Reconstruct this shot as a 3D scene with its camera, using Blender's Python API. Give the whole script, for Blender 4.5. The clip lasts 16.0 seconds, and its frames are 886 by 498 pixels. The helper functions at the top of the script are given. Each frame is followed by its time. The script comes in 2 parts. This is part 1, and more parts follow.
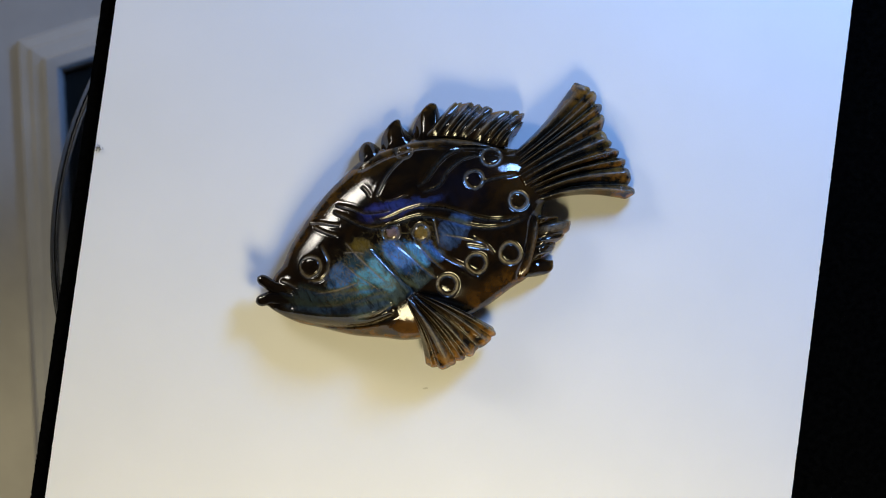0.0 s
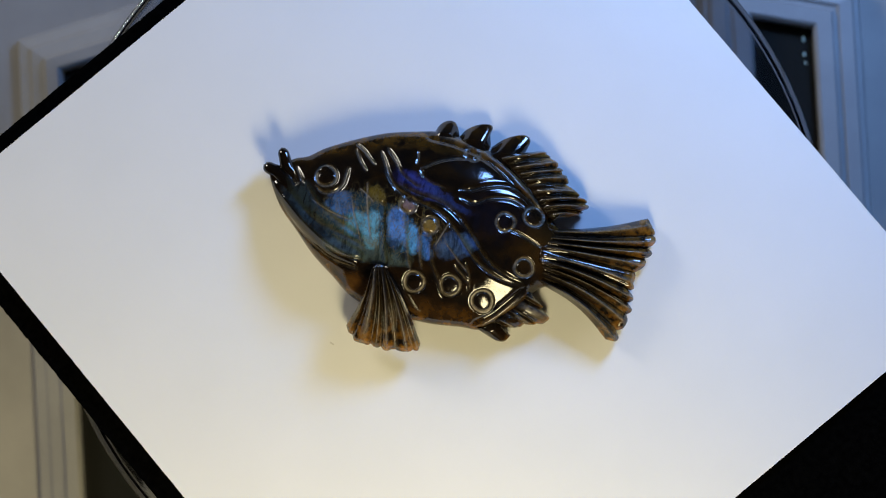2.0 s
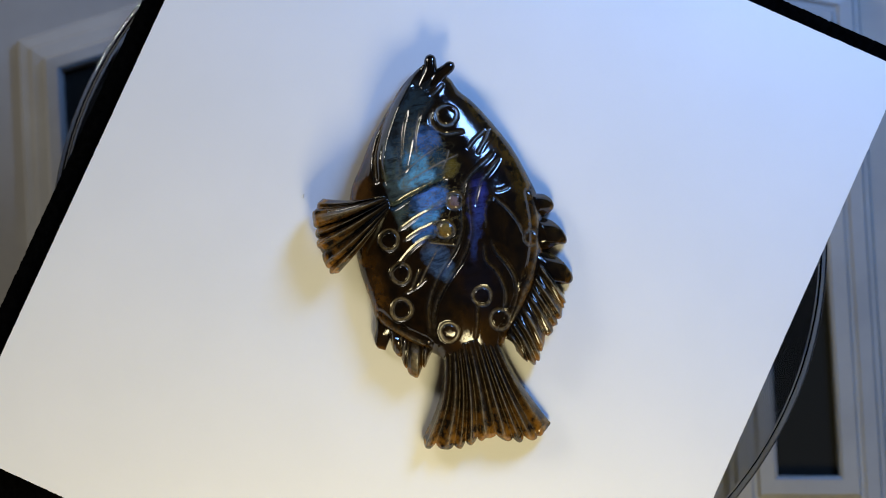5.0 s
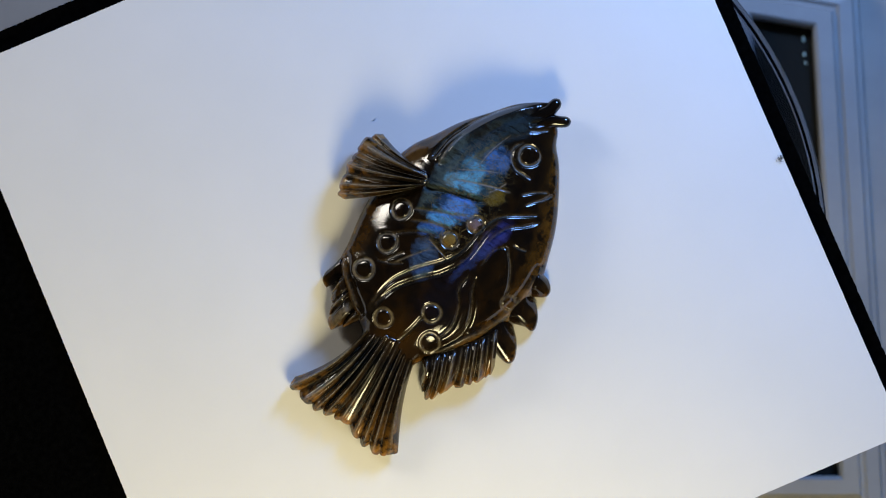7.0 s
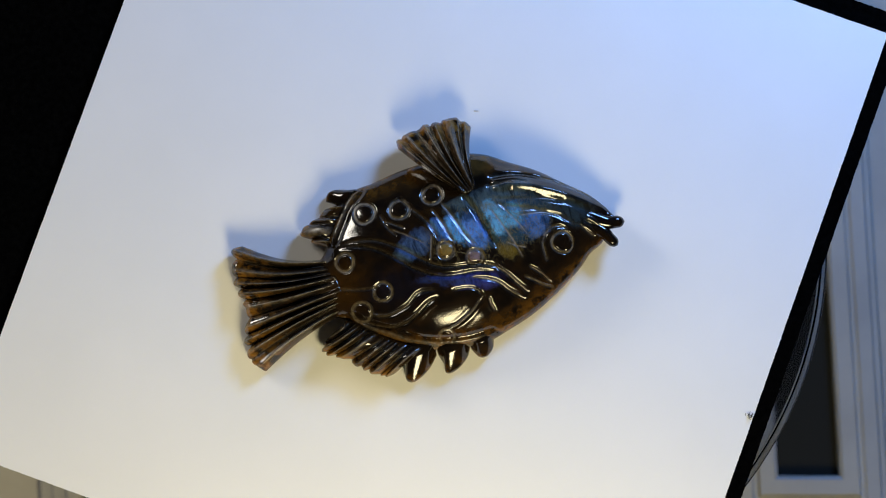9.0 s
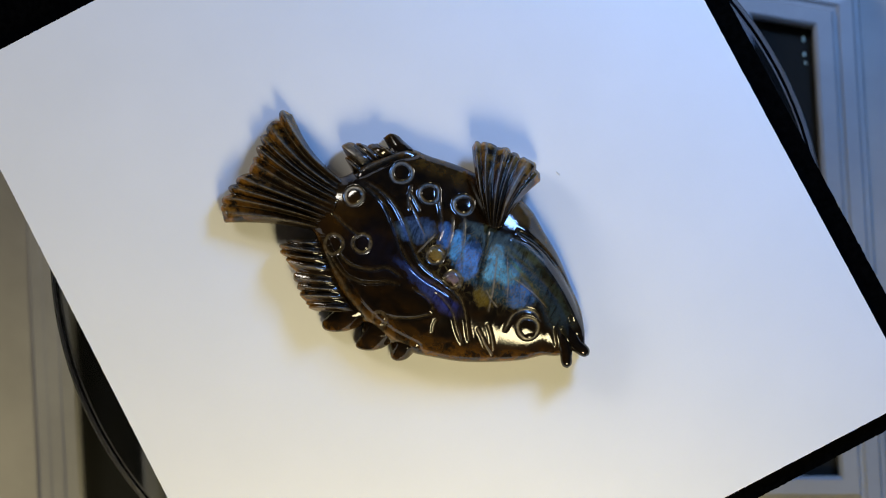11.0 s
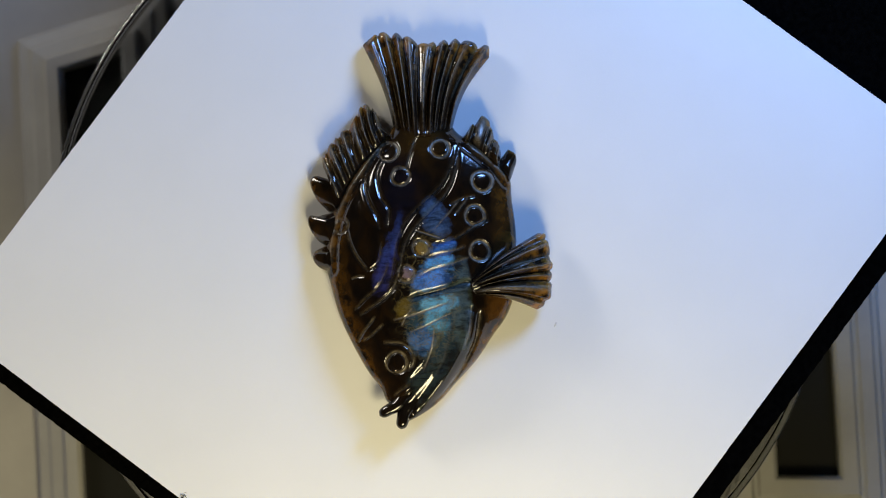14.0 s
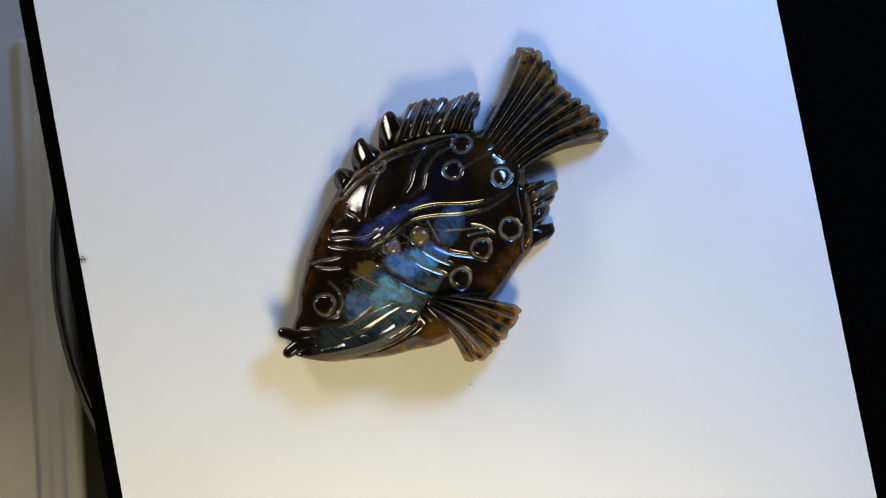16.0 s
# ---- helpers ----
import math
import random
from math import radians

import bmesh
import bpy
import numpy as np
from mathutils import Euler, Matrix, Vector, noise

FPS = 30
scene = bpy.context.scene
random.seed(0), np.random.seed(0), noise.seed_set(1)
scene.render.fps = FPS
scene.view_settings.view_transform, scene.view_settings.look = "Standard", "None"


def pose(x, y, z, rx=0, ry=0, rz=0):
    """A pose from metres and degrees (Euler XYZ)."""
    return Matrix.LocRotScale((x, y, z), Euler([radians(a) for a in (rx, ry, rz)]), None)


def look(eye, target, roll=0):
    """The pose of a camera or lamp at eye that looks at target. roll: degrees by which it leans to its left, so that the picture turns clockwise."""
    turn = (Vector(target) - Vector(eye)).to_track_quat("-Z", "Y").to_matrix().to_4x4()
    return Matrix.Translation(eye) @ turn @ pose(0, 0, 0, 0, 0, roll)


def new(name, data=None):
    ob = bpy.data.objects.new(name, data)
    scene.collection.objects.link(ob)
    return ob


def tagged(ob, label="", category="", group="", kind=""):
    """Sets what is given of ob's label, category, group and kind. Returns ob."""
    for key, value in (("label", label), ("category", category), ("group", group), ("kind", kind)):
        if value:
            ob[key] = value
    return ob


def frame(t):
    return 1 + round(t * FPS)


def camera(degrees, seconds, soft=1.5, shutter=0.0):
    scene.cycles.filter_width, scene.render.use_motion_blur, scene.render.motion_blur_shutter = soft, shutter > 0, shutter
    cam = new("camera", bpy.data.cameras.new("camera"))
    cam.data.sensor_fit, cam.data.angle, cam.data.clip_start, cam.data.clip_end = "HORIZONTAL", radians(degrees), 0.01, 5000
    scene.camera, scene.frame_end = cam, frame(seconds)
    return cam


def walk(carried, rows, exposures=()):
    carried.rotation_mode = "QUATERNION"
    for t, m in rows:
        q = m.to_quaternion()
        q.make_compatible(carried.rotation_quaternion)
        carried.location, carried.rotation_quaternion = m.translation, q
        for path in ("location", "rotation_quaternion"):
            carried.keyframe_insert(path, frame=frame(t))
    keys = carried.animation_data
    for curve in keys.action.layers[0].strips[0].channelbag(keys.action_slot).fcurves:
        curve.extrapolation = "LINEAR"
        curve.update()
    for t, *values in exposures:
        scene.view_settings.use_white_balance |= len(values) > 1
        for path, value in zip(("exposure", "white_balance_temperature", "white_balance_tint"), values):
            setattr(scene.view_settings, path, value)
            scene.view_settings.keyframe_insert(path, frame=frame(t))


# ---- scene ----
cam = camera(20.0, 16.0, soft=1.05)
cam.data.dof.use_dof, cam.data.dof.focus_distance, cam.data.dof.aperture_fstop = True, 0.441, 18.0
EYE = pose(0.01406, -0.03212, 0.44463, 4.005, 1.655, 0)
walk(cam, [(0.0, EYE), (16.0, EYE)], exposures=[(0.0, 0.0), (16.0, 0.0)])

TURN = 21.352          # degrees a second, clockwise seen from above
CARVING_START = 32.03  # the carving is drawn with its mouth towards -x

# ---- world and lamps ----
world = bpy.data.worlds.new("room_light")
scene.world = world
world.use_nodes = True
world.node_tree.nodes["Background"].inputs["Color"].default_value = (0.92, 0.95, 1.0, 1)
world.node_tree.nodes["Background"].inputs["Strength"].default_value = 0.065


def lamp(name, eye, target, size, watts, colour):
    data = bpy.data.lights.new(name, "AREA")
    data.shape, data.size, data.size_y = "RECTANGLE", size[0], size[1]
    data.energy, data.color = watts, colour
    ob = new(name, data)
    ob.matrix_basis = look(eye, target)
    return ob


lamp("warm_lamp", (0.0385, -0.1645, 0.1155), (-0.10, -0.10, 0), (0.074, 0.060), 0.425, (1.0, 0.86, 0.49))
lamp("blue_lamp", (0.129, 0.162, 0.1105), (0.0, -0.02, 0), (0.062, 0.050), 0.64, (0.22, 0.44, 1.0))
lamp("side_lamp", (-0.44, 0.335, 0.215), (-0.2, -0.2, 0), (0.18, 0.125), 1.65, (1.0, 0.94, 0.83))




# ---- materials ----
def material(name, colour, roughness=0.5, **inputs):
    m = bpy.data.materials.new(name)
    m.use_nodes = True
    b = m.node_tree.nodes["Principled BSDF"]
    b.inputs["Base Color"].default_value = (*colour, 1)
    b.inputs["Roughness"].default_value = roughness
    for k, v in inputs.items():
        b.inputs[k.replace("_", " ")].default_value = v
    return m


class Net:
    """Short hand for node trees."""

    def __init__(self, m):
        self.t = m.node_tree
        self.b = self.t.nodes["Principled BSDF"]
        self.coord = self.t.nodes.new("ShaderNodeTexCoord").outputs["Object"]

    def link(self, a, b):
        self.t.links.new(a, b)

    def noise(self, scale, detail=4.0, rough=0.55, distortion=0.0, vector=None):
        n = self.t.nodes.new("ShaderNodeTexNoise")
        n.inputs["Scale"].default_value, n.inputs["Detail"].default_value = scale, detail
        n.inputs["Roughness"].default_value, n.inputs["Distortion"].default_value = rough, distortion
        self.link(vector or self.coord, n.inputs["Vector"])
        return n.outputs["Fac"]

    def ramp(self, fac, *stops):
        n = self.t.nodes.new("ShaderNodeValToRGB")
        e = n.color_ramp.elements
        while len(e) < len(stops):
            e.new(0.5)
        for el, (p, c) in zip(e, stops):
            el.position = p
            el.color = (c, c, c, 1) if isinstance(c, (int, float)) else (*c, 1)
        self.link(fac, n.inputs["Fac"])
        return n.outputs["Color"]

    def math(self, op, a, b):
        n = self.t.nodes.new("ShaderNodeMath")
        n.operation, n.use_clamp = op, False
        for i, v in enumerate((a, b)):
            if isinstance(v, (int, float)):
                n.inputs[i].default_value = v
            else:
                self.link(v, n.inputs[i])
        return n.outputs[0]

    def mix(self, fac, a, b, blend="MIX"):
        n = self.t.nodes.new("ShaderNodeMix")
        n.data_type, n.blend_type = "RGBA", blend
        for s, v in ((0, fac), (6, a), (7, b)):
            if isinstance(v, (int, float)):
                n.inputs[s].default_value = v
            elif isinstance(v, tuple):
                n.inputs[s].default_value = (*v, 1)
            else:
                self.link(v, n.inputs[s])
        return n.outputs[2]

    def bump(self, height, strength, distance):
        n = self.t.nodes.new("ShaderNodeBump")
        n.inputs["Strength"].default_value, n.inputs["Distance"].default_value = strength, distance
        self.link(height, n.inputs["Height"])
        self.link(n.outputs["Normal"], self.b.inputs["Normal"])

    def attribute(self, name):
        n = self.t.nodes.new("ShaderNodeAttribute")
        n.attribute_name = name
        return n.outputs["Fac"]


def paper():
    m = material("white_card", (0.80, 0.80, 0.79), 0.85)
    n = Net(m)
    tone = n.ramp(n.noise(45, 3), (0.3, (0.785, 0.785, 0.775)), (0.7, (0.815, 0.813, 0.805)))
    n.link(tone, n.b.inputs["Base Color"])
    n.bump(n.noise(2600, 3), 0.12, 0.0001)
    return m


def felt():
    m = material("black_felt", (0.002, 0.002, 0.002), 1.0, Specular_IOR_Level=0.0)
    n = Net(m)
    n.link(n.ramp(n.noise(900, 3), (0.35, 0.0008), (0.75, 0.0022)), n.b.inputs["Base Color"])
    n.bump(n.noise(3000, 2), 0.4, 0.0003)
    return m


def plaster(name, a, b, roughness):
    m = material(name, a, roughness)
    n = Net(m)
    tone = n.mix(n.ramp(n.noise(60, 5), (0.35, 0.0), (0.7, 1.0)), a, b)
    n.link(tone, n.b.inputs["Base Color"])
    n.bump(n.noise(700, 4), 0.25, 0.0004)
    return m


UNIT = 0.0000997       # the carving is drawn in tenths of a millimetre, about its turning point


def flash_mask(n, cx, cy, rx, ry, turn, warp, soft=0.35):
    """A soft-edged, ragged ellipse in the stone."""
    mp = n.t.nodes.new("ShaderNodeMapping")
    mp.vector_type = "TEXTURE"
    mp.inputs["Location"].default_value = (cx * UNIT, cy * UNIT, 0)
    mp.inputs["Rotation"].default_value = (0, 0, radians(turn))
    mp.inputs["Scale"].default_value = (rx * UNIT, ry * UNIT, 1)
    n.link(warp, mp.inputs["Vector"])
    ln = n.t.nodes.new("ShaderNodeVectorMath")
    ln.operation = "LENGTH"
    n.link(mp.outputs[0], ln.inputs[0])
    return n.ramp(ln.outputs["Value"], (1 - soft, 1.0), (1.0, 0.0))


def labradorite():
    m = material("labradorite", (0.02, 0.012, 0.007), 0.09, IOR=1.56)
    n = Net(m)
    nz = n.t.nodes.new("ShaderNodeTexNoise")
    nz.inputs["Scale"].default_value, nz.inputs["Detail"].default_value = 260, 6
    nz.inputs["Roughness"].default_value = 0.65
    n.link(n.coord, nz.inputs["Vector"])
    sh = n.t.nodes.new("ShaderNodeVectorMath")
    sh.operation = "SUBTRACT"
    n.link(nz.outputs["Color"], sh.inputs[0])
    sh.inputs[1].default_value = (0.5, 0.5, 0.5)
    sc = n.t.nodes.new("ShaderNodeVectorMath")
    sc.operation = "SCALE"
    n.link(sh.outputs[0], sc.inputs[0])
    sc.inputs["Scale"].default_value = 0.0048
    ad = n.t.nodes.new("ShaderNodeVectorMath")
    ad.operation = "ADD"
    n.link(n.coord, ad.inputs[0])
    n.link(sc.outputs[0], ad.inputs[1])
    warp = ad.outputs[0]
    # brown host stone with amber veins and clouds
    cloud = n.ramp(n.noise(260, 6, 0.65, 0.6), (0.50, 0.0), (0.68, 1.0))
    col = n.mix(cloud, (0.0046, 0.0032, 0.0024), (0.014, 0.0070, 0.0024))
    thin = n.math("MULTIPLY", n.attribute("thin"), n.ramp(n.noise(520, 5, 0.65), (0.42, 0.0), (0.60, 1.0)))
    col = n.mix(thin, col, (0.27, 0.122, 0.017))
    # blue, teal and gold flash of the feldspar layers, in streaks across the body
    st = n.t.nodes.new("ShaderNodeMapping")
    st.inputs["Rotation"].default_value = (0, 0, radians(-14))
    st.inputs["Scale"].default_value = (2.4, 0.75, 1.0)
    n.link(n.coord, st.inputs["Vector"])
    streak = n.noise(185, 5, 0.62, 0.25, st.outputs[0])
    grain = n.math("MULTIPLY", n.ramp(n.noise(640, 6, 0.75), (0.30, 0.45), (0.58, 1.0)), n.ramp(n.noise(1700, 3, 0.6), (0.26, 0.45), (0.40, 1.0)))
    sheet = n.ramp(streak, (0.38, 0.15), (0.46, 1.0), (0.53, 0.9), (0.58, 0.35), (0.64, 1.0))
    for cx, cy, rx, ry, turn, c, amount, soft in (
            (-236, 22, 74, 30, -42, (0.026, 0.040, 0.043), 0.85, 0.5),
            (-120, 8, 100, 56, -10, (0.034, 0.066, 0.084), 0.9, 0.3),
            (-120, -38, 95, 22, -2, (0.058, 0.085, 0.088), 0.85, 0.35),
            (-174, 34, 30, 24, -25, (0.060, 0.150, 0.36), 0.95, 0.45),
            (-144, 8, 26, 26, -20, (0.105, 0.31, 0.45), 0.95, 0.45),
            (-114, 0, 17, 42, 10, (0.13, 0.37, 0.54), 0.95, 0.4),
            (-72, 12, 23, 38, 14, (0.095, 0.24, 0.62), 0.95, 0.4),
            (-44, 0, 15, 36, 14, (0.095, 0.33, 0.66), 0.95, 0.4),
            (-16, -10, 16, 28, 20, (0.06, 0.18, 0.48), 0.9, 0.45),
            (-45, 92, 58, 18, -17, (0.036, 0.044, 0.20), 0.85, 0.7),
            (2, 78, 58, 13, -20, (0.03, 0.05, 0.17), 0.75, 0.5),
            (38, 0, 40, 27, 20, (0.048, 0.090, 0.18), 0.95, 0.35),
            (85, 60, 80, 50, -10, (0.005, 0.006, 0.014), 0.5, 0.6),
            (-119, 64, 25, 16, -30, (0.14, 0.095, 0.015), 0.85, 0.6),
            (-112, -20, 20, 9, -30, (0.12, 0.095, 0.035), 0.6, 0.6),
            (-178, 8, 28, 7, -25, (0.10, 0.095, 0.05), 0.5, 0.6),
            (-60, 172, 70, 12, -10, (0.055, 0.026, 0.004), 0.6, 0.6),
            (-150, 140, 30, 12, 20, (0.050, 0.022, 0.004), 0.6, 0.6),
            (-58, 55, 13, 13, 0, (0.20, 0.14, 0.15), 0.85, 0.3),
            (-14, 27, 13, 13, 0, (0.25, 0.16, 0.04), 0.85, 0.3),
            (175, 25, 50, 62, 0, (0.060, 0.027, 0.004), 0.5, 0.8),
            (20, -118, 95, 20, 0, (0.050, 0.023, 0.005), 0.6, 0.7),
            (-110, -100, 45, 22, -25, (0.10, 0.045, 0.010), 0.7, 0.6)):
        if max(c) == c[2]:
            c = n.mix(sheet, tuple(0.25 * v for v in c), c)
        k = n.math("MULTIPLY", flash_mask(n, cx, cy, rx, ry, turn, warp, soft), grain)
        k = n.math("MULTIPLY", k, amount)
        col = n.mix(n.math("MULTIPLY", k, n.attribute("polish")), col, c)
    vein = n.ramp(n.noise(210, 6, 0.6, 0.5, st.outputs[0]), (0.482, 0.0), (0.5, 0.75), (0.518, 0.0))
    crack = n.ramp(n.noise(430, 5, 0.65, 0.8), (0.478, 0.0), (0.5, 0.6), (0.522, 0.0))
    vein = n.math("MAXIMUM", vein, crack)
    near = flash_mask(n, -95, 20, 130, 70, -4, warp, 0.4)
    col = n.mix(n.math("MULTIPLY", vein, n.math("MULTIPLY", near, n.attribute("polish"))), col, (0.14, 0.11, 0.045))
    # unpolished cuts stay frosted
    cut = n.attribute("groove")
    frost = n.math("MULTIPLY", cut, n.ramp(n.noise(1300, 4, 0.75), (0.38, 0.15), (0.58, 1.0)))
    col = n.mix(frost, col, (0.21, 0.172, 0.118))
    n.link(col, n.b.inputs["Base Color"])
    rough = n.math("ADD", n.ramp(n.noise(330, 4), (0.4, 0.06), (0.75, 0.13)), n.math("MULTIPLY", cut, 0.4))
    n.link(rough, n.b.inputs["Roughness"])
    n.bump(n.math("ADD", n.noise(900, 4, 0.6), n.math("MULTIPLY", n.noise(3600, 3, 0.6), 0.5)), 0.12, 0.00012)
    return m


STONE = labradorite()
CARD = paper()
FELT = felt()
TABLE = plaster("table_paint", (0.28, 0.268, 0.25), (0.34, 0.325, 0.30), 0.7)
RAIL = plaster("pale_enamel", (0.27, 0.265, 0.255), (0.33, 0.325, 0.31), 0.5)
WALL = plaster("room_paint", (0.46, 0.45, 0.43), (0.52, 0.51, 0.49), 0.9)
PANE = material("dark_glass", (0.017, 0.017, 0.015), 0.08)
ACRYLIC = material("clear_acrylic", (0.50, 0.52, 0.56), 0.07, IOR=1.49, Transmission_Weight=1.0)
MARK = material("pencil_grey", (0.62, 0.61, 0.59), 0.9)
# colour for the reflections modelled on the right pane
GLINT = material("pale_green_glint", (0.42, 0.55, 0.46), 0.6)
LINT = material("dark_lint", (0.05, 0.05, 0.05), 0.9)
PLASTIC = material("grey_plastic", (0.10, 0.10, 0.11), 0.45)


# ---- building ----
def mesh_of(name, bm, mat, smooth=False):
    me = bpy.data.meshes.new(name)
    bmesh.ops.recalc_face_normals(bm, faces=bm.faces)
    bm.to_mesh(me)
    bm.free()
    me.materials.append(mat)
    for p in me.polygons:
        p.use_smooth = smooth
    return me


def part(name, bm, mat, parent, label="", smooth=False):
    ob = new(name, mesh_of(name, bm, mat, smooth))
    ob.parent = parent
    return tagged(ob, label)


def box(bm, x0, x1, y0, y1, z0, z1, bevel=0.0):
    c = bmesh.ops.create_cube(bm, size=1)["verts"]
    for v in c:
        v.co = ((x0 + x1) / 2 + v.co.x * (x1 - x0), (y0 + y1) / 2 + v.co.y * (y1 - y0), (z0 + z1) / 2 + v.co.z * (z1 - z0))
    if bevel:
        edges = list({e for v in c for e in v.link_edges})
        bmesh.ops.bevel(bm, geom=edges, offset=bevel, segments=2, affect="EDGES")
    return bm


def lathe(profile, segments=128):
    """A closed ring of the (radius, z) profile."""
    bm = bmesh.new()
    rings = []
    for i in range(segments):
        a = 2 * math.pi * i / segments
        rings.append([bm.verts.new((r * math.cos(a), r * math.sin(a), z)) for r, z in profile])
    for i in range(segments):
        a, b = rings[i], rings[(i + 1) % segments]
        for j in range(len(profile)):
            k = (j + 1) % len(profile)
            bm.faces.new((a[j], b[j], b[k], a[k]))
    return bm


def spline(points, u):
    """Catmull-Rom through the points, at u in 0..1 (array), by equal shares of chord length."""
    p = np.array(points, float)
    d = np.concatenate([[0], np.cumsum(np.linalg.norm(np.diff(p, axis=0), axis=1))])
    d /= d[-1]
    u = np.clip(np.asarray(u, float), 0, 1)
    i = np.clip(np.searchsorted(d, u, side="right") - 1, 0, len(p) - 2)
    t = ((u - d[i]) / (d[i + 1] - d[i]))[..., None]
    q = np.vstack([2 * p[0] - p[1], p, 2 * p[-1] - p[-2]])
    a, b, c, e = q[i], q[i + 1], q[i + 2], q[i + 3]
    return 0.5 * (2 * b + (c - a) * t + (2 * a - 5 * b + 4 * c - e) * t ** 2 + (3 * b - a - 3 * c + e) * t ** 3)


def shell(name, top, bottom, thin, groove, polish, parent, label=""):
    """A closed solid from two grids of points that share their rim, with its stone attributes."""
    ni, nj = top.shape[:2]
    n = ni * nj
    verts = np.vstack([top.reshape(-1, 3), bottom.reshape(-1, 3)])
    idx = np.arange(n).reshape(ni, nj)
    a, b, c, d = idx[:-1, :-1], idx[1:, :-1], idx[1:, 1:], idx[:-1, 1:]
    up = np.stack([a, b, c, d], -1).reshape(-1, 4)
    faces = np.vstack([up, up[:, ::-1] + n])
    rim = np.concatenate([idx[0, :-1], idx[:-1, -1], idx[-1, :0:-1], idx[:0:-1, 0]])
    nxt = np.roll(rim, -1)
    faces = np.vstack([faces, np.stack([rim, rim + n, nxt + n, nxt], -1)])
    me = bpy.data.meshes.new(name)
    me.from_pydata(verts.tolist(), [], faces.tolist())
    me.materials.append(STONE)
    for key, val in (("thin", thin), ("groove", groove), ("polish", polish)):
        at = me.attributes.new(key, "FLOAT", "POINT")
        v = np.broadcast_to(np.asarray(val, float), (ni, nj)).reshape(-1)
        at.data.foreach_set("value", np.concatenate([v, v]))
    bm = bmesh.new()
    bm.from_mesh(me)
    bmesh.ops.remove_doubles(bm, verts=bm.verts, dist=1e-6)
    bmesh.ops.recalc_face_normals(bm, faces=bm.faces)
    for f in bm.faces:
        f.smooth = True
    bm.to_mesh(me)
    bm.free()
    ob = new(name, me)
    ob.parent = parent
    return tagged(ob, label)


# ---- the bench ----
def setting():
    bench = new("workbench")
    tagged(bench, "pale grey painted workbench under the turntable", "table")
    part("tabletop", box(bmesh.new(), -0.8, 0.8, -0.6, 0.6, -0.10, -0.07, 0.004), TABLE, bench, "pale grey painted top")
    for x in (-0.74, 0.74):
        for y in (-0.54, 0.54):
            part("leg", box(bmesh.new(), x - 0.03, x + 0.03, y - 0.03, y + 0.03, -0.85, -0.10, 0.003), TABLE, bench)
    for name, b in (("wall_north", (-1.6, 1.6, 1.5, 1.6, -0.85, 1.65)), ("wall_south", (-1.6, 1.6, -1.6, -1.5, -0.85, 1.65)),
                    ("wall_east", (1.5, 1.6, -1.5, 1.5, -0.85, 1.65)), ("wall_west", (-1.6, -1.5, -1.5, 1.5, -0.85, 1.65)),
                    ("ceiling", (-1.6, 1.6, -1.6, 1.6, 1.65, 1.75)), ("floor", (-1.6, 1.6, -1.6, 1.6, -0.95, -0.85))):
        w = new(name, mesh_of(name, box(bmesh.new(), *b), WALL))
        tagged(w, "plain painted room surface around the workbench", name.split("_")[0], kind="structure")


def quad_offset(c, d):
    """The corner points of the quad c moved outwards by d."""
    out = []
    for i in range(4):
        p, a, b = Vector(c[i]), Vector(c[i - 1]), Vector(c[(i + 1) % 4])
        u, v = (p - a).normalized(), (p - b).normalized()
        s = abs(u.x * v.y - u.y * v.x)
        out.append(p + (u + v) * (d / s))
    return out


def window_frame(corners, label, profile):
    """A moulded frame round a dark pane, lying on the bench. Corners in metres, going round."""
    root = new("slot_window")
    root.location = (0, 0, -0.07)
    tagged(root, label, "window panel", "dark windows beside the turntable")
    bm = bmesh.new()
    q = quad_offset(corners, 0.0015)
    lo = [bm.verts.new((p.x, p.y, 0.0005)) for p in q]
    hi = [bm.verts.new((p.x, p.y, 0.0020)) for p in q]
    bm.faces.new(hi)
    bm.faces.new(lo[::-1])
    for i in range(4):
        j = (i + 1) % 4
        bm.faces.new((lo[i], lo[j], hi[j], hi[i]))
    part("pane", bm, PANE, root, "dark glossy pane")
    rings = [(quad_offset(corners, d), z) for d, z in profile]
    for i in range(4):
        j = (i + 1) % 4
        bm = bmesh.new()
        a = [bm.verts.new((q[i].x, q[i].y, z)) for q, z in rings]
        b = [bm.verts.new((q[j].x, q[j].y, z)) for q, z in rings]
        for k in range(len(rings) - 1):
            bm.faces.new((a[k], b[k], b[k + 1], a[k + 1]))
        bm.faces.new(a[::-1])
        bm.faces.new(b)
        bm.faces.new((a[0], a[-1], b[-1], b[0]))
        part("frame_rail", bm, RAIL, root)
    return root


def turntable():
    root = new("turntable")
    tagged(root, "clear acrylic turntable disc with a raised rim under the black board", "turntable")
    part("disc", lathe([(0.002, -0.0065), (0.0683, -0.0065), (0.0683, -0.0040), (0.002, -0.0040)]), ACRYLIC, root)
    part("rim", lathe([(0.0685, -0.0075), (0.0693, -0.0075), (0.0697, -0.0070), (0.0698, -0.0055), (0.0697, -0.0042), (0.0693, -0.0036), (0.0685, -0.0036)]),
         ACRYLIC, root, "clear rounded rim", True)
    part("pedestal", lathe([(0.002, -0.070), (0.040, -0.070), (0.040, -0.066), (0.034, -0.060), (0.034, -0.0067), (0.002, -0.0067)]), PLASTIC, root, "grey plastic motor base", True)
    return root


def board(name, bounds, turn, z0, z1, mat, label, category, rough):
    """A sheet with slightly uneven cut edges; bounds x0, x1, y0, y1 in a frame turned by so many degrees."""
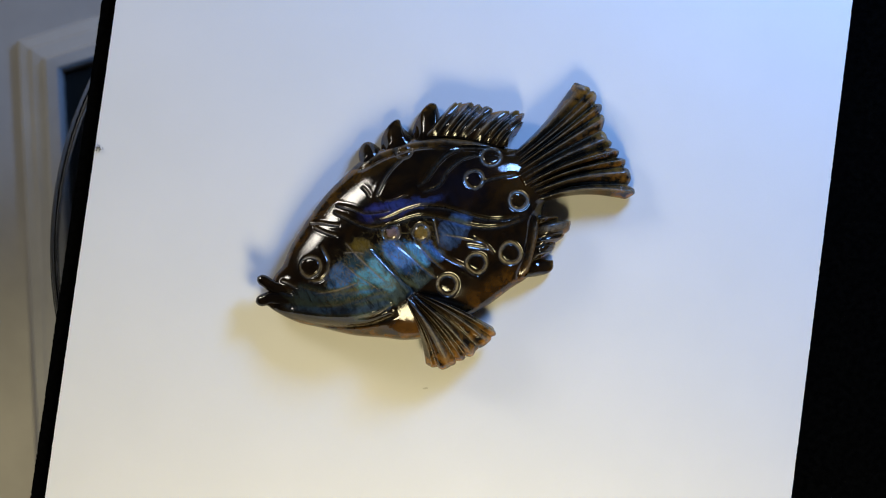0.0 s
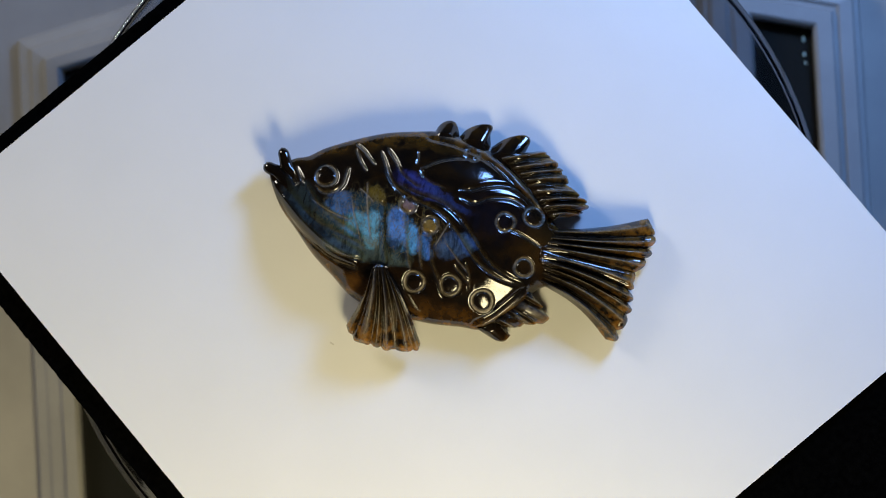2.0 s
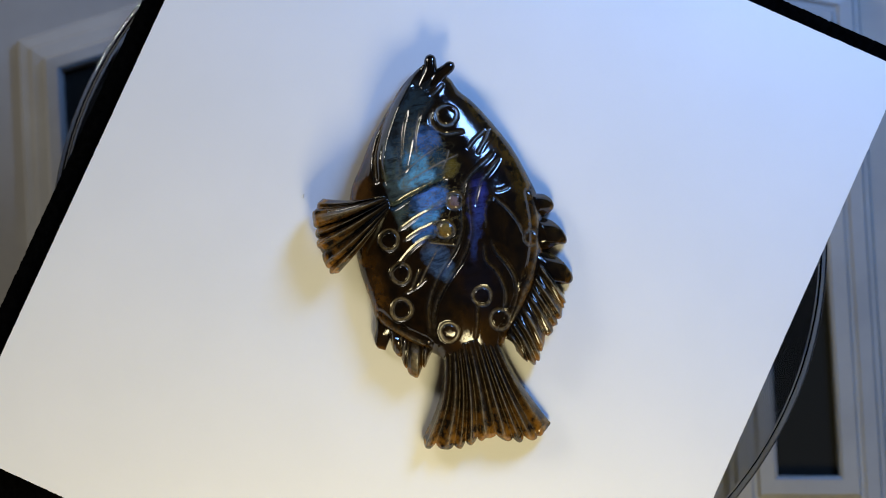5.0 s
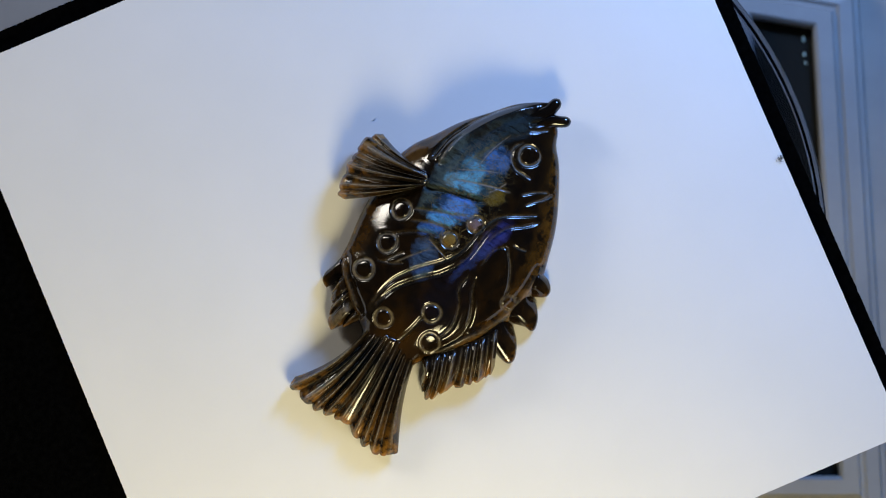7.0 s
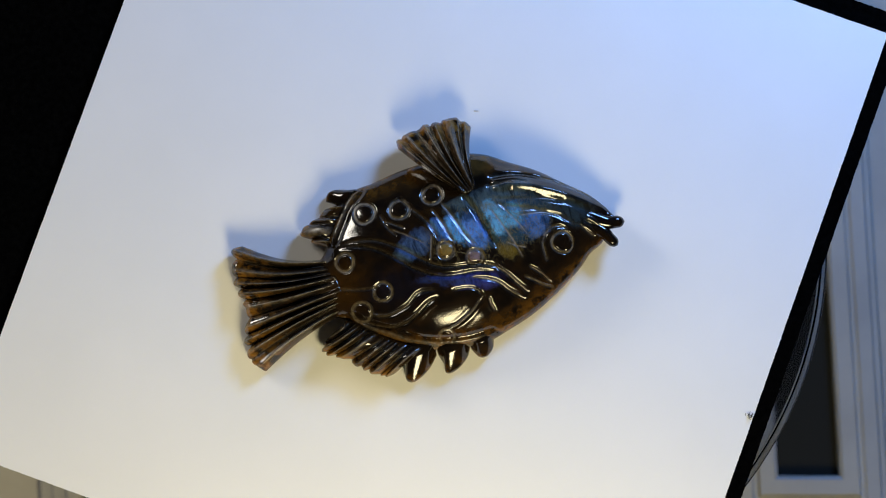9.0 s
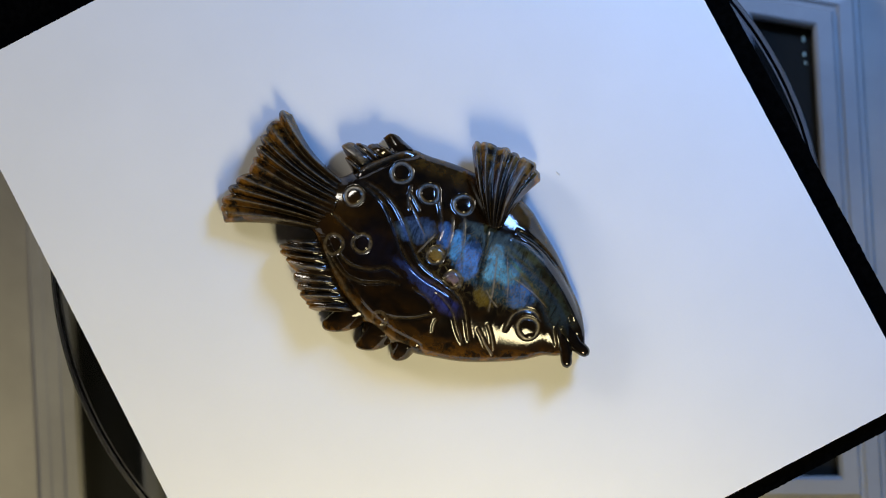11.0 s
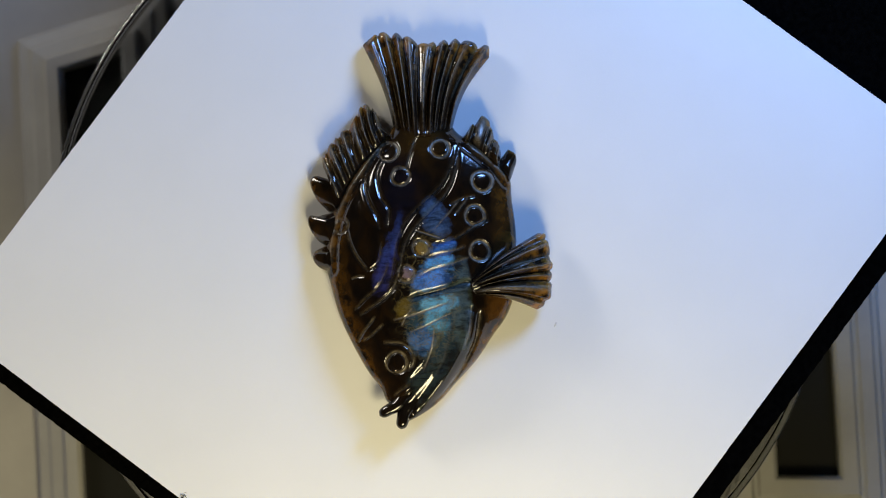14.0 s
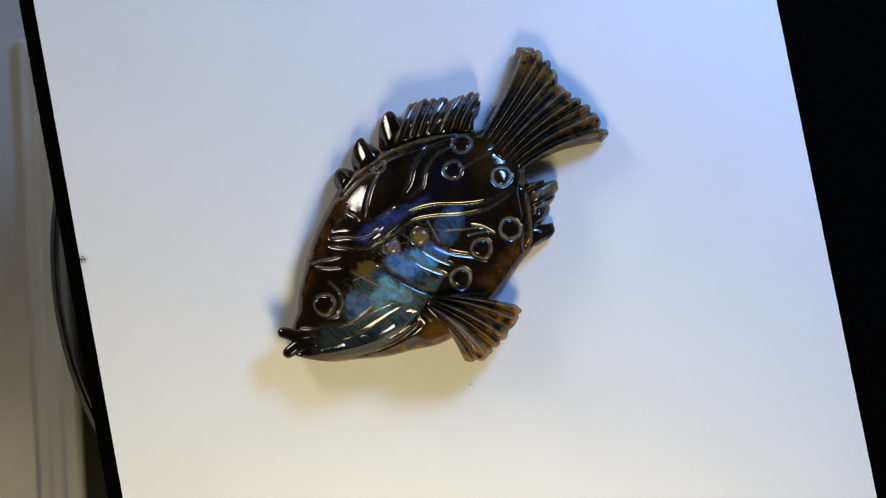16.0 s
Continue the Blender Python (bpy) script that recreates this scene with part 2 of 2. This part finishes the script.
    x0, x1, y0, y1 = bounds
    rnd = random.Random(name)
    ring = []
    n = 420
    for (ax, ay), (bx, by) in (((x0, y0), (x1, y0)), ((x1, y0), (x1, y1)), ((x1, y1), (x0, y1)), ((x0, y1), (x0, y0))):
        for i in range(n):
            k = i / n
            e = 0 if i == 0 else rnd.gauss(0, rough)
            ring.append((ax + (bx - ax) * k + e * (ay != by), ay + (by - ay) * k + e * (ax != bx)))
    bm = bmesh.new()
    lo = [bm.verts.new((x, y, z0)) for x, y in ring]
    hi = [bm.verts.new((x, y, z1)) for x, y in ring]
    bm.faces.new(hi)
    bm.faces.new(lo[::-1])
    for i in range(len(ring)):
        j = (i + 1) % len(ring)
        bm.faces.new((lo[i], lo[j], hi[j], hi[i]))
    bm.transform(pose(0, 0, 0, 0, 0, turn))
    me = mesh_of(name, bm, mat)
    return tagged(new(name, me), label, category)


# ---- the carved fish ----
UPPER = ((-316, 76), (-300, 84), (-278, 104), (-253, 114), (-223, 135), (-173, 160), (-123, 180), (-73, 192), (-33, 199), (7, 196),
         (57, 184), (107, 162), (142, 136), (172, 104), (197, 76), (215, 66), (240, 62))
LOWER = ((-316, 70), (-303, 42), (-283, 12), (-253, -18), (-213, -58), (-173, -88), (-133, -118), (-83, -134), (7, -140), (67, -136),
         (107, -134), (139, -112), (167, -82), (182, -58), (197, -42), (215, -36), (240, -40))


CREST = ((-316, 38), (-280, 49), (-220, 66), (-140, 83), (-60, 90), (30, 89), (90, 83), (140, 75), (180, 61), (210, 44), (240, 20))


def outline(points, x):
    s = spline(points, np.linspace(0, 1, 2000))
    return np.interp(x, s[:, 0], s[:, 1])


def near_curve(px, py, points, n=60):
    """Distance from the points to a drawn curve, and the share along it."""
    c = spline(points, np.linspace(0, 1, n))
    best = np.full(px.shape, 1e9)
    at = np.zeros(px.shape)
    for i in range(n - 1):
        a, b = c[i], c[i + 1]
        d = b - a
        t = np.clip(((px - a[0]) * d[0] + (py - a[1]) * d[1]) / max(d @ d, 1e-9), 0, 1)
        r = np.hypot(px - a[0] - t * d[0], py - a[1] - t * d[1])
        hit = r < best
        best[hit] = r[hit]
        at[hit] = ((i + t) / (n - 1))[hit]
    return best, at


def dome(x, y):
    """Height of the smooth body over the card, in drawing units."""
    up, lo = outline(UPPER, x), outline(LOWER, x)
    q = np.clip((2 * y - up - lo) / np.maximum(up - lo, 1e-6), -1, 1)
    crest = outline(CREST, x)
    rim = 27.0
    n = np.where(q < 0, 1.25 + 0.2 * np.clip((-60 - x) / 80, 0, 1), 1.16 + 0.26 * np.clip((x + 100) / 90, 0, 1))   # the belly rolls under faster than the back
    roof = 1 - ((q * q + 0.03) ** n - 0.03 ** n) / (1.03 ** n - 0.03 ** n)
    return 12 + (rim - 12) * np.sqrt(1 - np.abs(q) ** 40) + (crest - rim) * roof


# drawn cuts: points, width, depth, frost
CUTS = (
    # gill line and the panels behind it
    (((-104, 54), (-98, 40), (-92, 8), (-85, -24), (-78, -50), (-88, -62)), 4.6, 9.5, 0.08),
    (((-65, 36), (-54, 9), (-47, -20), (-34, -56)), 3.2, 4.0, 0.45),
    (((-36, 22), (-29, 6), (-24, -22), (-14, -52)), 3.2, 4.0, 0.35),
    (((-8, 8), (-6, -18), (4, -42), (20, -67), (33, -93)), 3.6, 5.0, 0.2),
    (((40, -34), (56, -48), (72, -60)), 2.8, 4.0, 0.35),
    (((58, -26), (69, -48), (74, -73)), 2.6, 3.5, 0.25),
    (((18, 37), (9, 14), (0, -10)), 1.8, 2.2, 0.7),
    (((16, 3), (44, -24), (66, -43)), 1.8, 2.2, 0.6),
    # strokes behind the eye, running into the long waves
    (((-126, 144), (-112, 120), (-98, 96), (-83, 80), (-61, 70)), 3.0, 5.5, 0.3),
    (((-116, 152), (-97, 131), (-80, 108), (-56, 93), (-38, 87)), 3.0, 5.5, 0.3),
    (((-170, 140), (-157, 118), (-142, 100)), 2.4, 4.0, 0.5),
    (((-172, 150), (-154, 138), (-142, 126), (-128, 114)), 2.4, 4.0, 0.5),
    (((-87, 91), (-53, 79), (-8, 71), (17, 61), (46, 39), (71, 10), (100, -18), (130, -34), (165, -43)), 4.0, 7.0, 0.15),
    (((-92, 79), (-58, 67), (-18, 58), (7, 47), (31, 26), (59, -4), (89, -28), (120, -41), (160, -48)), 3.6, 6.0, 0.2),
    # waves under the dorsal fin
    (((22, 98), (46, 102), (72, 114), (101, 121), (130, 116), (158, 98), (178, 80)), 3.8, 6.5, 0.15),
    (((24, 86), (55, 80), (80, 93), (110, 99), (130, 96), (150, 86)), 3.4, 5.5, 0.2),
    (((-50, 122), (-20, 142), (10, 154), (29, 156)), 3.0, 4.5, 0.25),
    (((-50, 122), (-33, 103), (2, 95)), 2.8, 4.0, 0.2),
    (((-60, 154), (-57, 140), (-58, 128)), 2.4, 3.0, 0.4),
    (((120, 47), (150, 39), (184, 26)), 3.0, 4.5, 0.25),
    # cheek
    (((-246, 62), (-219, 33), (-187, 12), (-143, -10), (-119, -24)), 4.0, 3.2, 0.1),
    (((-240, 16), (-209, -1), (-171, -14), (-140, -24), (-119, -34)), 4.6, 4.0, 0.1),
    (((-229, 36), (-199, 22), (-170, 14), (-152, 12)), 2.4, 1.8, 0.6),
    (((-137, 83), (-131, 50), (-122, 16), (-112, -16)), 2.2, 1.5, 0.8),
    (((-160, 54), (-150, 24), (-136, -6), (-130, -22)), 2.0, 1.2, 0.7),
    (((-150, 70), (-133, 60), (-118, 48)), 2.0, 1.4, 0.7),
    # jaw
    (((-290, 26), (-266, -2), (-240, -22), (-199, -49), (-169, -63), (-124, -72)), 3.6, 6.0, 0.35),
    (((-215, -40), (-183, -57), (-149, -66), (-126, -68)), 2.6, 4.0, 0.45),
    (((-190, -40), (-158, -52), (-118, -54)), 2.6, 4.0, 0.3),
    # lips and the lid under the eye
    (((-282, 87), (-272, 69), (-261, 57)), 4.0, 7.0, 0.1),
    (((-270, 91), (-258, 75), (-250, 60)), 3.0, 3.0, 0.3),
    (((-229, 62), (-211, 51), (-192, 55), (-179, 70), (-176, 90), (-175, 104)), 3.4, 5.0, 0.5),
)
# raised seams where the fins leave the body, and the rounded edge of the jaw: points, width, height, frost
SEAMS = (
    (((-40, 190), (7, 186), (57, 172), (97, 152), (127, 130), (157, 106), (180, 84)), 4.0, 5.0, 0.35),
    (((100, -130), (125, -112), (150, -84), (168, -62)), 4.5, 6.0, 0.35),
    (((-296, 46), (-279, 30), (-246, 2), (-213, -20), (-180, -38), (-140, -52)), 6.0, 7.0, 0.0),
)
# ring marks: centre, radius
RINGS = ((-58, 55, 14, 0.6), (-14, 27, 14, 0.6), (-24, -75, 17, 1.0), (39, -70, 17, 1.0), (99, -86, 18, 1.0),
         (160, -15, 16, 0.9), (114, 57, 16, 0.6), (161, 77, 17, 0.6), (36, 168, 13, 0.4), (-211, 81, 18, 0.9))


def carved_body(root):
    ni, nj = 420, 250
    s = np.linspace(0, 1, ni)
    x = -316 + 556 * s
    q = np.sin(np.linspace(-np.pi / 2, np.pi / 2, nj) * 0.999)
    q = 0.45 * q + 0.55 * np.linspace(-1, 1, nj)
    gx = np.repeat(x[:, None], nj, 1)
    up, lo = outline(UPPER, x)[:, None], outline(LOWER, x)[:, None]
    gy = (up + lo) / 2 + (up - lo) / 2 * q[None, :]
    z = dome(gx, gy)
    # a broad polished flat between the tail and the belly
    w = np.exp(-(((gx - 125) / 52) ** 2 + ((gy + 58) / 40) ** 2) ** 2)
    flat = float(dome(np.array([125.0]), np.array([-58.0]))[0]) - 0.53 * (0.34 * (gx - 125) - 0.94 * (gy + 58))
    z = np.minimum(z + 9, z + 0.6 * w * (flat - z))
    # the cheek stays full as far as the jaw line
    d, t = near_curve(gx, gy, ((-285, 34), (-255, 4), (-215, -26), (-165, -48), (-115, -54)))
    z += 11 * np.exp(-(d / 26) ** 2) * np.clip(np.minimum(t, 1 - t) * 4, 0, 1) * np.clip((1 - np.abs(q))[None, :] * 6, 0, 1)
    groove = np.zeros_like(z)
    inside = np.clip((1 - np.abs(q))[None, :] * (up - lo) / 16, 0, 1)
    for pts, width, depth, frost in CUTS:
        d, t = near_curve(gx, gy, pts)
        taper = np.clip(np.minimum(t, 1 - t) * 7, 0.0, 1) ** 0.6
        k = np.exp(-(d / width) ** 2) * taper
        z -= 0.72 * depth * k * inside
        z += depth * 0.08 * np.exp(-((d - 2.2 * width) / (1.1 * width)) ** 2) * taper * inside
        groove = np.maximum(groove, min(1.0, 1.2 * frost) * np.exp(-(d / (0.75 * width)) ** 2) * taper)
    for pts, width, height, frost in SEAMS:
        d, t = near_curve(gx, gy, pts)
        k = np.exp(-(d / width) ** 2) * np.clip(np.minimum(t, 1 - t) * 8, 0, 1)
        z += 0.7 * height * k
        z -= 3 * np.exp(-((d - 2.4 * width) / width) ** 2) * inside
        groove = np.maximum(groove, frost * k)
    for cx, cy, r, strong in RINGS:
        d = np.hypot(gx - cx, gy - cy)
        ang = np.arctan2(gy - cy, gx - cx)
        wob = r * (1 + 0.03 * np.sin(3 * ang + cx))
        ring = np.exp(-((d - wob) / 3.4) ** 4)
        z -= 3.4 * ring * strong * inside
        z += 1.7 * np.sqrt(np.clip(1 - (d / (r - 2.5)) ** 2, 0, 1)) * inside   # the domed boss inside the ring
        groove = np.maximum(groove, 0.8 * strong * np.exp(-((d - wob) / 3.1) ** 4))
    edge = np.clip(1 - np.abs(q)[None, :], 0, 1)
    bottom_z = 11.5 * np.clip(1 - edge / 0.10, 0, 1) ** 1.5 + 0 * gx
    ends = np.clip((x + 316) / 40, 0, 1)[:, None] * np.clip((240 - x) / 60, 0, 1)[:, None]
    bottom_z = bottom_z + (1 - ends) * (11 - np.minimum(bottom_z, 11))
    top = np.stack([gx, gy, z], -1) * UNIT
    bot = np.stack([gx, gy, np.minimum(bottom_z, z - 0.5)], -1) * UNIT
    thin = 0.02 + 0.48 * np.clip((np.abs(q)[None, :] - 0.74) / 0.24, 0, 1) ** 1.3 + 0 * gx
    shell("body", top, bot, thin, groove, 1 - 0.5 * groove, root, "dark brown polished stone body with blue flash and carved lines")


def fin(name, root, inner, outer, ribs, z_in, z_out, rib=6.0, scallop=5.0, thick=16.0, bow=(0, 0), label="", amber=0.9, frost=0.7, arch=9.0, sink=1.0, crown=0.0):
    """A fan of rounded ribs between an inner and an outer line. bow: sideways bend of its two end edges."""
    ni, nj = max(48, ribs * 30), 50
    a = np.linspace(0, 1, ni)
    b = 1 - (1 - np.linspace(0, 1, nj)) ** 1.7
    p, r = spline(inner, a), spline(outer, a)
    ray = r - p
    ln = np.linalg.norm(ray, axis=1, keepdims=True)
    ph = ribs * a + (0.22 * np.sin(2 * np.pi * 2.3 * a + ribs) * np.minimum(1, 8 * np.minimum(a, 1 - a)) if ribs > 1 else 0)
    wave = np.abs(np.sin(np.pi * ph)) ** 0.65
    jag = np.array([0.55 + 0.9 * random.Random(name + str(i)).random() for i in range(ribs + 1)])
    own = jag[np.clip(ph.astype(int), 0, ribs)]
    ragged = np.interp(a, np.linspace(0, 1, ribs * 3 + 1), [random.Random(name + "e" + str(i)).gauss(0, 0.28) for i in range(ribs * 3 + 1)])
    r = r + ray / ln * (scallop * (own * (wave - 0.5) + ragged))[:, None]
    ray = r - p
    side = np.stack([-ray[:, 1], ray[:, 0]], -1) / ln
    sway = (bow[0] * (1 - a) + bow[1] * a)[:, None, None] * np.sin(np.pi * b)[None, :, None]
    g = p[:, None] + ray[:, None] * b[None, :, None] + side[:, None] * sway
    rise = np.clip(b * 3, 0.1, 1) * (1 - 0.45 * b ** 4)
    end = np.clip((1 - b) / 0.045, 0, 1) ** 0.5 * 0.9 + 0.1
    end[-1] = 0.0
    sides = np.sqrt(np.clip(np.minimum(a, 1 - a) * ribs * 3.0, 0, 1))
    fine = (0.10 if ribs > 1 else 0.0) * np.abs(np.sin(np.pi * 3 * ph)) ** 0.5
    ridge = np.exp(-((ph % 1 - 0.5) / 0.12) ** 2) if ribs > 1 else 0 * ph
    prof = wave + fine + 0.5 * ridge
    mid = z_in + (z_out - z_in) * b ** sink + (arch if ribs > 1 else 0) * np.sin(np.pi * b ** 0.8)
    mid = mid[None, :] - crown * (1 - np.sin(np.pi * a))[:, None] * (1 - b)[None, :]   # lower at the two sides of the root
    half = thick * (1 - 0.35 * b)
    h = (half[None, :] * 0.5 * sides[:, None] + rib * own[:, None] * prof[:, None] * rise[None, :] * np.minimum(sides, 1)[:, None]) * end[None, :]
    zt = mid + h
    zb = mid - 0.5 * half[None, :] * sides[:, None] * end[None, :]
    line = np.clip(1 - np.abs(np.sin(np.pi * 3 * ph)) * 2.6, 0, 1) if ribs > 1 else 0 * ph
    groove = frost * np.maximum(np.maximum(np.clip(1.0 - wave * 1.7, 0, 1), 0.15 * line), 1.0 * ridge)[:, None] * rise[None, :]
    thin = amber * np.clip(0.02 + 1.1 * b ** 4.5, 0, 1)[None, :] + 0 * zt
    return shell(name, np.dstack([g, zt]) * UNIT, np.dstack([g, zb]) * UNIT, thin, groove, 0.25, root, label)


def nub(name, root, points, radii, heights, label=""):
    """A rounded finger of stone along a drawn line."""
    ni, nj = 22, 18
    s = np.linspace(0, 1, ni)
    c = spline(points, s)
    zz = np.interp(s, np.linspace(0, 1, len(heights)), heights)
    rr = np.interp(s, np.linspace(0, 1, len(radii)), radii)
    cap = np.sqrt(np.clip(1 - np.clip((s - 0.8) / 0.2, 0, 1) ** 2, 0.0, 1))
    rr = rr * np.maximum(cap, 0.02)
    t = np.gradient(c, axis=0)
    t /= np.linalg.norm(t, axis=1, keepdims=True)
    nrm = np.stack([-t[:, 1], t[:, 0]], -1)
    bm = bmesh.new()
    rows = []
    for i in range(ni):
        row = []
        for j in range(nj):
            w = 2 * math.pi * j / nj
            xy = c[i] + nrm[i] * rr[i] * math.cos(w)
            row.append(bm.verts.new((xy[0] * UNIT, xy[1] * UNIT, (zz[i] + rr[i] * math.sin(w)) * UNIT)))
        rows.append(row)
    for i in range(ni - 1):
        for j in range(nj):
            k = (j + 1) % nj
            bm.faces.new((rows[i][j], rows[i][k], rows[i + 1][k], rows[i + 1][j]))
    bm.faces.new(rows[0])
    bm.faces.new(rows[-1][::-1])
    return part(name, bm, STONE, root, label, True)


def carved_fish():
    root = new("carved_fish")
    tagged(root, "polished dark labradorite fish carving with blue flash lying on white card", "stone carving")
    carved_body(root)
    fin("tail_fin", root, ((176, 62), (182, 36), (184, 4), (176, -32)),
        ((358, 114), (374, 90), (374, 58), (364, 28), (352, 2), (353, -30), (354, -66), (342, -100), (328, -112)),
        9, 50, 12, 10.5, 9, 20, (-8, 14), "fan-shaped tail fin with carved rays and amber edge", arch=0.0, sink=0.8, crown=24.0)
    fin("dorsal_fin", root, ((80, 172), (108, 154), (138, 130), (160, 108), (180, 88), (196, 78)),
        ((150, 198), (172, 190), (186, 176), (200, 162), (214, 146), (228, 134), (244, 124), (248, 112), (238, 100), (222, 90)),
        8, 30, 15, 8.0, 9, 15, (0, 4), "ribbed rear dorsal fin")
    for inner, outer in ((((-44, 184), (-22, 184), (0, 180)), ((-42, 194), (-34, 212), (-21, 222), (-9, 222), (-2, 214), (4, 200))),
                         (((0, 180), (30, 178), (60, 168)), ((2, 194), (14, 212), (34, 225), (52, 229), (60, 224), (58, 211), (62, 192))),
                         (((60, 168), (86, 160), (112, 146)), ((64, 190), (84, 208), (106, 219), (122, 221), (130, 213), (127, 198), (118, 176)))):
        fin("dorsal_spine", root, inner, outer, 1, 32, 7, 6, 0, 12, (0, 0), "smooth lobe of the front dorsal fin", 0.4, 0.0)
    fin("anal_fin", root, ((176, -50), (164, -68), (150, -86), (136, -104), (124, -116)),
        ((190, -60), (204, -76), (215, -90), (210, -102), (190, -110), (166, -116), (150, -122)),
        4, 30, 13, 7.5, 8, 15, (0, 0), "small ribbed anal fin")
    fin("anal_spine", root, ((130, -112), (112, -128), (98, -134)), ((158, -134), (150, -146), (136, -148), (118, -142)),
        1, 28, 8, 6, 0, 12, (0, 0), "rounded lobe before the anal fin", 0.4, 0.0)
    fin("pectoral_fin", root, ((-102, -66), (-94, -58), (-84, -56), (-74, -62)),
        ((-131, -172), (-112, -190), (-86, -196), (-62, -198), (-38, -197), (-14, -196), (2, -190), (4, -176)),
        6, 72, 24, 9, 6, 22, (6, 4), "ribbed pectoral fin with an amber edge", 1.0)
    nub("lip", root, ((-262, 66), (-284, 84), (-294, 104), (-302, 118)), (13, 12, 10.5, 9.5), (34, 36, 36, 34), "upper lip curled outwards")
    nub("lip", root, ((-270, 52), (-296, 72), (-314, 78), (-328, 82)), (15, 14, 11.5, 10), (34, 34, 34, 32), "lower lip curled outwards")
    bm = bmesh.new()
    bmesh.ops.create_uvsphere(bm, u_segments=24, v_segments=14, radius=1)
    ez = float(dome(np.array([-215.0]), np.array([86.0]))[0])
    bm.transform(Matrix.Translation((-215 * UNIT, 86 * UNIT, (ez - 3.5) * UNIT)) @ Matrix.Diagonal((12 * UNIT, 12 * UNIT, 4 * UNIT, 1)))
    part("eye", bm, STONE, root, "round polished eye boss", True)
    return root


setting()
# mouldings, from the pane outwards: distance, height
MOULDED = ((0.0, 0.0), (0.0, 0.0050), (0.0007, 0.0057), (0.0036, 0.0057), (0.0042, 0.0046), (0.0048, 0.0046),
           (0.0054, 0.0052), (0.0080, 0.0048), (0.0086, 0.0032), (0.0096, 0.0030), (0.0104, 0.0))
# steps flattened so the dim, blurred left moulding draws fewer lines
FLATTENED = ((0.0, 0.0), (0.0, 0.0050), (0.0007, 0.0057), (0.0030, 0.0055), (0.0038, 0.0040), (0.0062, 0.0034), (0.0070, 0.0026), (0.0090, 0.0020), (0.0096, 0.0))
window_frame(((-0.0791, 0.0405), (-0.0667, 0.0443), (-0.061, -0.0496), (-0.0735, -0.0496)), "pale frame with a flattened moulding round a narrow dark pane in warm shade", FLATTENED)
right_window = window_frame(((0.0623, 0.051), (0.0749, 0.0488), (0.0793, -0.0424), (0.0668, -0.0424)), "pale moulded frame round a narrow dark pane in blue light", MOULDED)

# reflections at the right pane's edge, put in as small pale green blobs
for fx, fy, fl in ((0.0731, 0.0468, 0.0009), (0.0733, 0.0436, 0.0007), (0.0736, 0.0418, 0.0004)):
    bm = bmesh.new()
    bmesh.ops.create_icosphere(bm, subdivisions=2, radius=1)
    for v in bm.verts:
        v.co *= 0.75 + 0.5 * noise.noise(v.co * 1.7 + Vector((fx * 900, fy * 900, 0)))
    bm.transform(Matrix.Translation((fx, fy, 0.0021)) @ Matrix.Diagonal((0.00032, fl, 0.00015, 1)))
    part("pane_glint", bm, GLINT, right_window, "pale green reflection on the dark pane, modelled as a small blob", True)

table_top = turntable()
felt_board = board("black_board", (-0.0656, 0.0960, -0.0666, 0.0605), -7.6, -0.0040, -0.0012, FELT,
                   "black felt-faced board lying on the clear turntable", "board", 0.00004)
white_card = board("white_card", (-0.0628, 0.0677, -0.06265, 0.0627), -7.6, -0.0012, 0.0, CARD,
                   "plain white card on the black board under the fish", "card", 0.00002)
for sx, sy, sr in ((-0.0019, -0.0252, 0.00035),):
    bm = bmesh.new()
    bmesh.ops.create_icosphere(bm, subdivisions=1, radius=sr)
    bm.transform(Matrix.Translation((sx, sy, 0.00005)) @ pose(0, 0, 0, 0, 0, sx * 90000) @ Matrix.Diagonal((1.6, 0.5, 0.25, 1)))
    part("speck", bm, MARK, white_card, "tiny grey mark on the card")


def lint_tuft():
    bm = bmesh.new()
    rnd = random.Random(7)
    for i in range(26):
        p = Vector((rnd.gauss(0, 0.0004), rnd.gauss(0, 0.0004), 0.0002))
        a = rnd.uniform(0, 6.28)
        q = p + Vector((math.cos(a), math.sin(a), rnd.uniform(0, 0.5))) * rnd.uniform(0.0002, 0.0006)
        d = (q - p).normalized()
        side = d.cross(Vector((0, 0, 1))) * 0.00004
        up = Vector((0, 0, 0.00005))
        a4 = [bm.verts.new(p + k) for k in (side, up, -side)]
        b4 = [bm.verts.new(q + k) for k in (side, up, -side)]
        for j in range(3):
            k = (j + 1) % 3
            bm.faces.new((a4[j], a4[k], b4[k], b4[j]))
        bm.faces.new(a4[::-1])
        bm.faces.new(b4)
    bm.transform(Matrix.Translation((-0.0604, 0.0176, 0)))
    ob = new("lint", mesh_of("lint", bm, LINT))
    return tagged(ob, "small tuft of dark lint at the edge of the white card", "lint")


lint = lint_tuft()
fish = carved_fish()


def motions():
    times = [i * 0.5 for i in range(33)]
    # thing, its turn at the start, the axis it turns about, its shift on the table
    for thing, start, axis, off in ((table_top, 0.0, (0, 0), (0, 0)), (felt_board, 0.0, (0, -0.0005), (0, 0)), (white_card, 0.0, (0, -0.0005), (0, 0)),
                                    (lint, 0.0, (0, -0.0005), (0, 0)), (fish, CARVING_START, (0, 0), (0.00018, -0.00028))):
        walk(thing, [(t, pose(*axis, 0, 0, 0, start - TURN * t) @ pose(*off, 0)) for t in times])


motions()
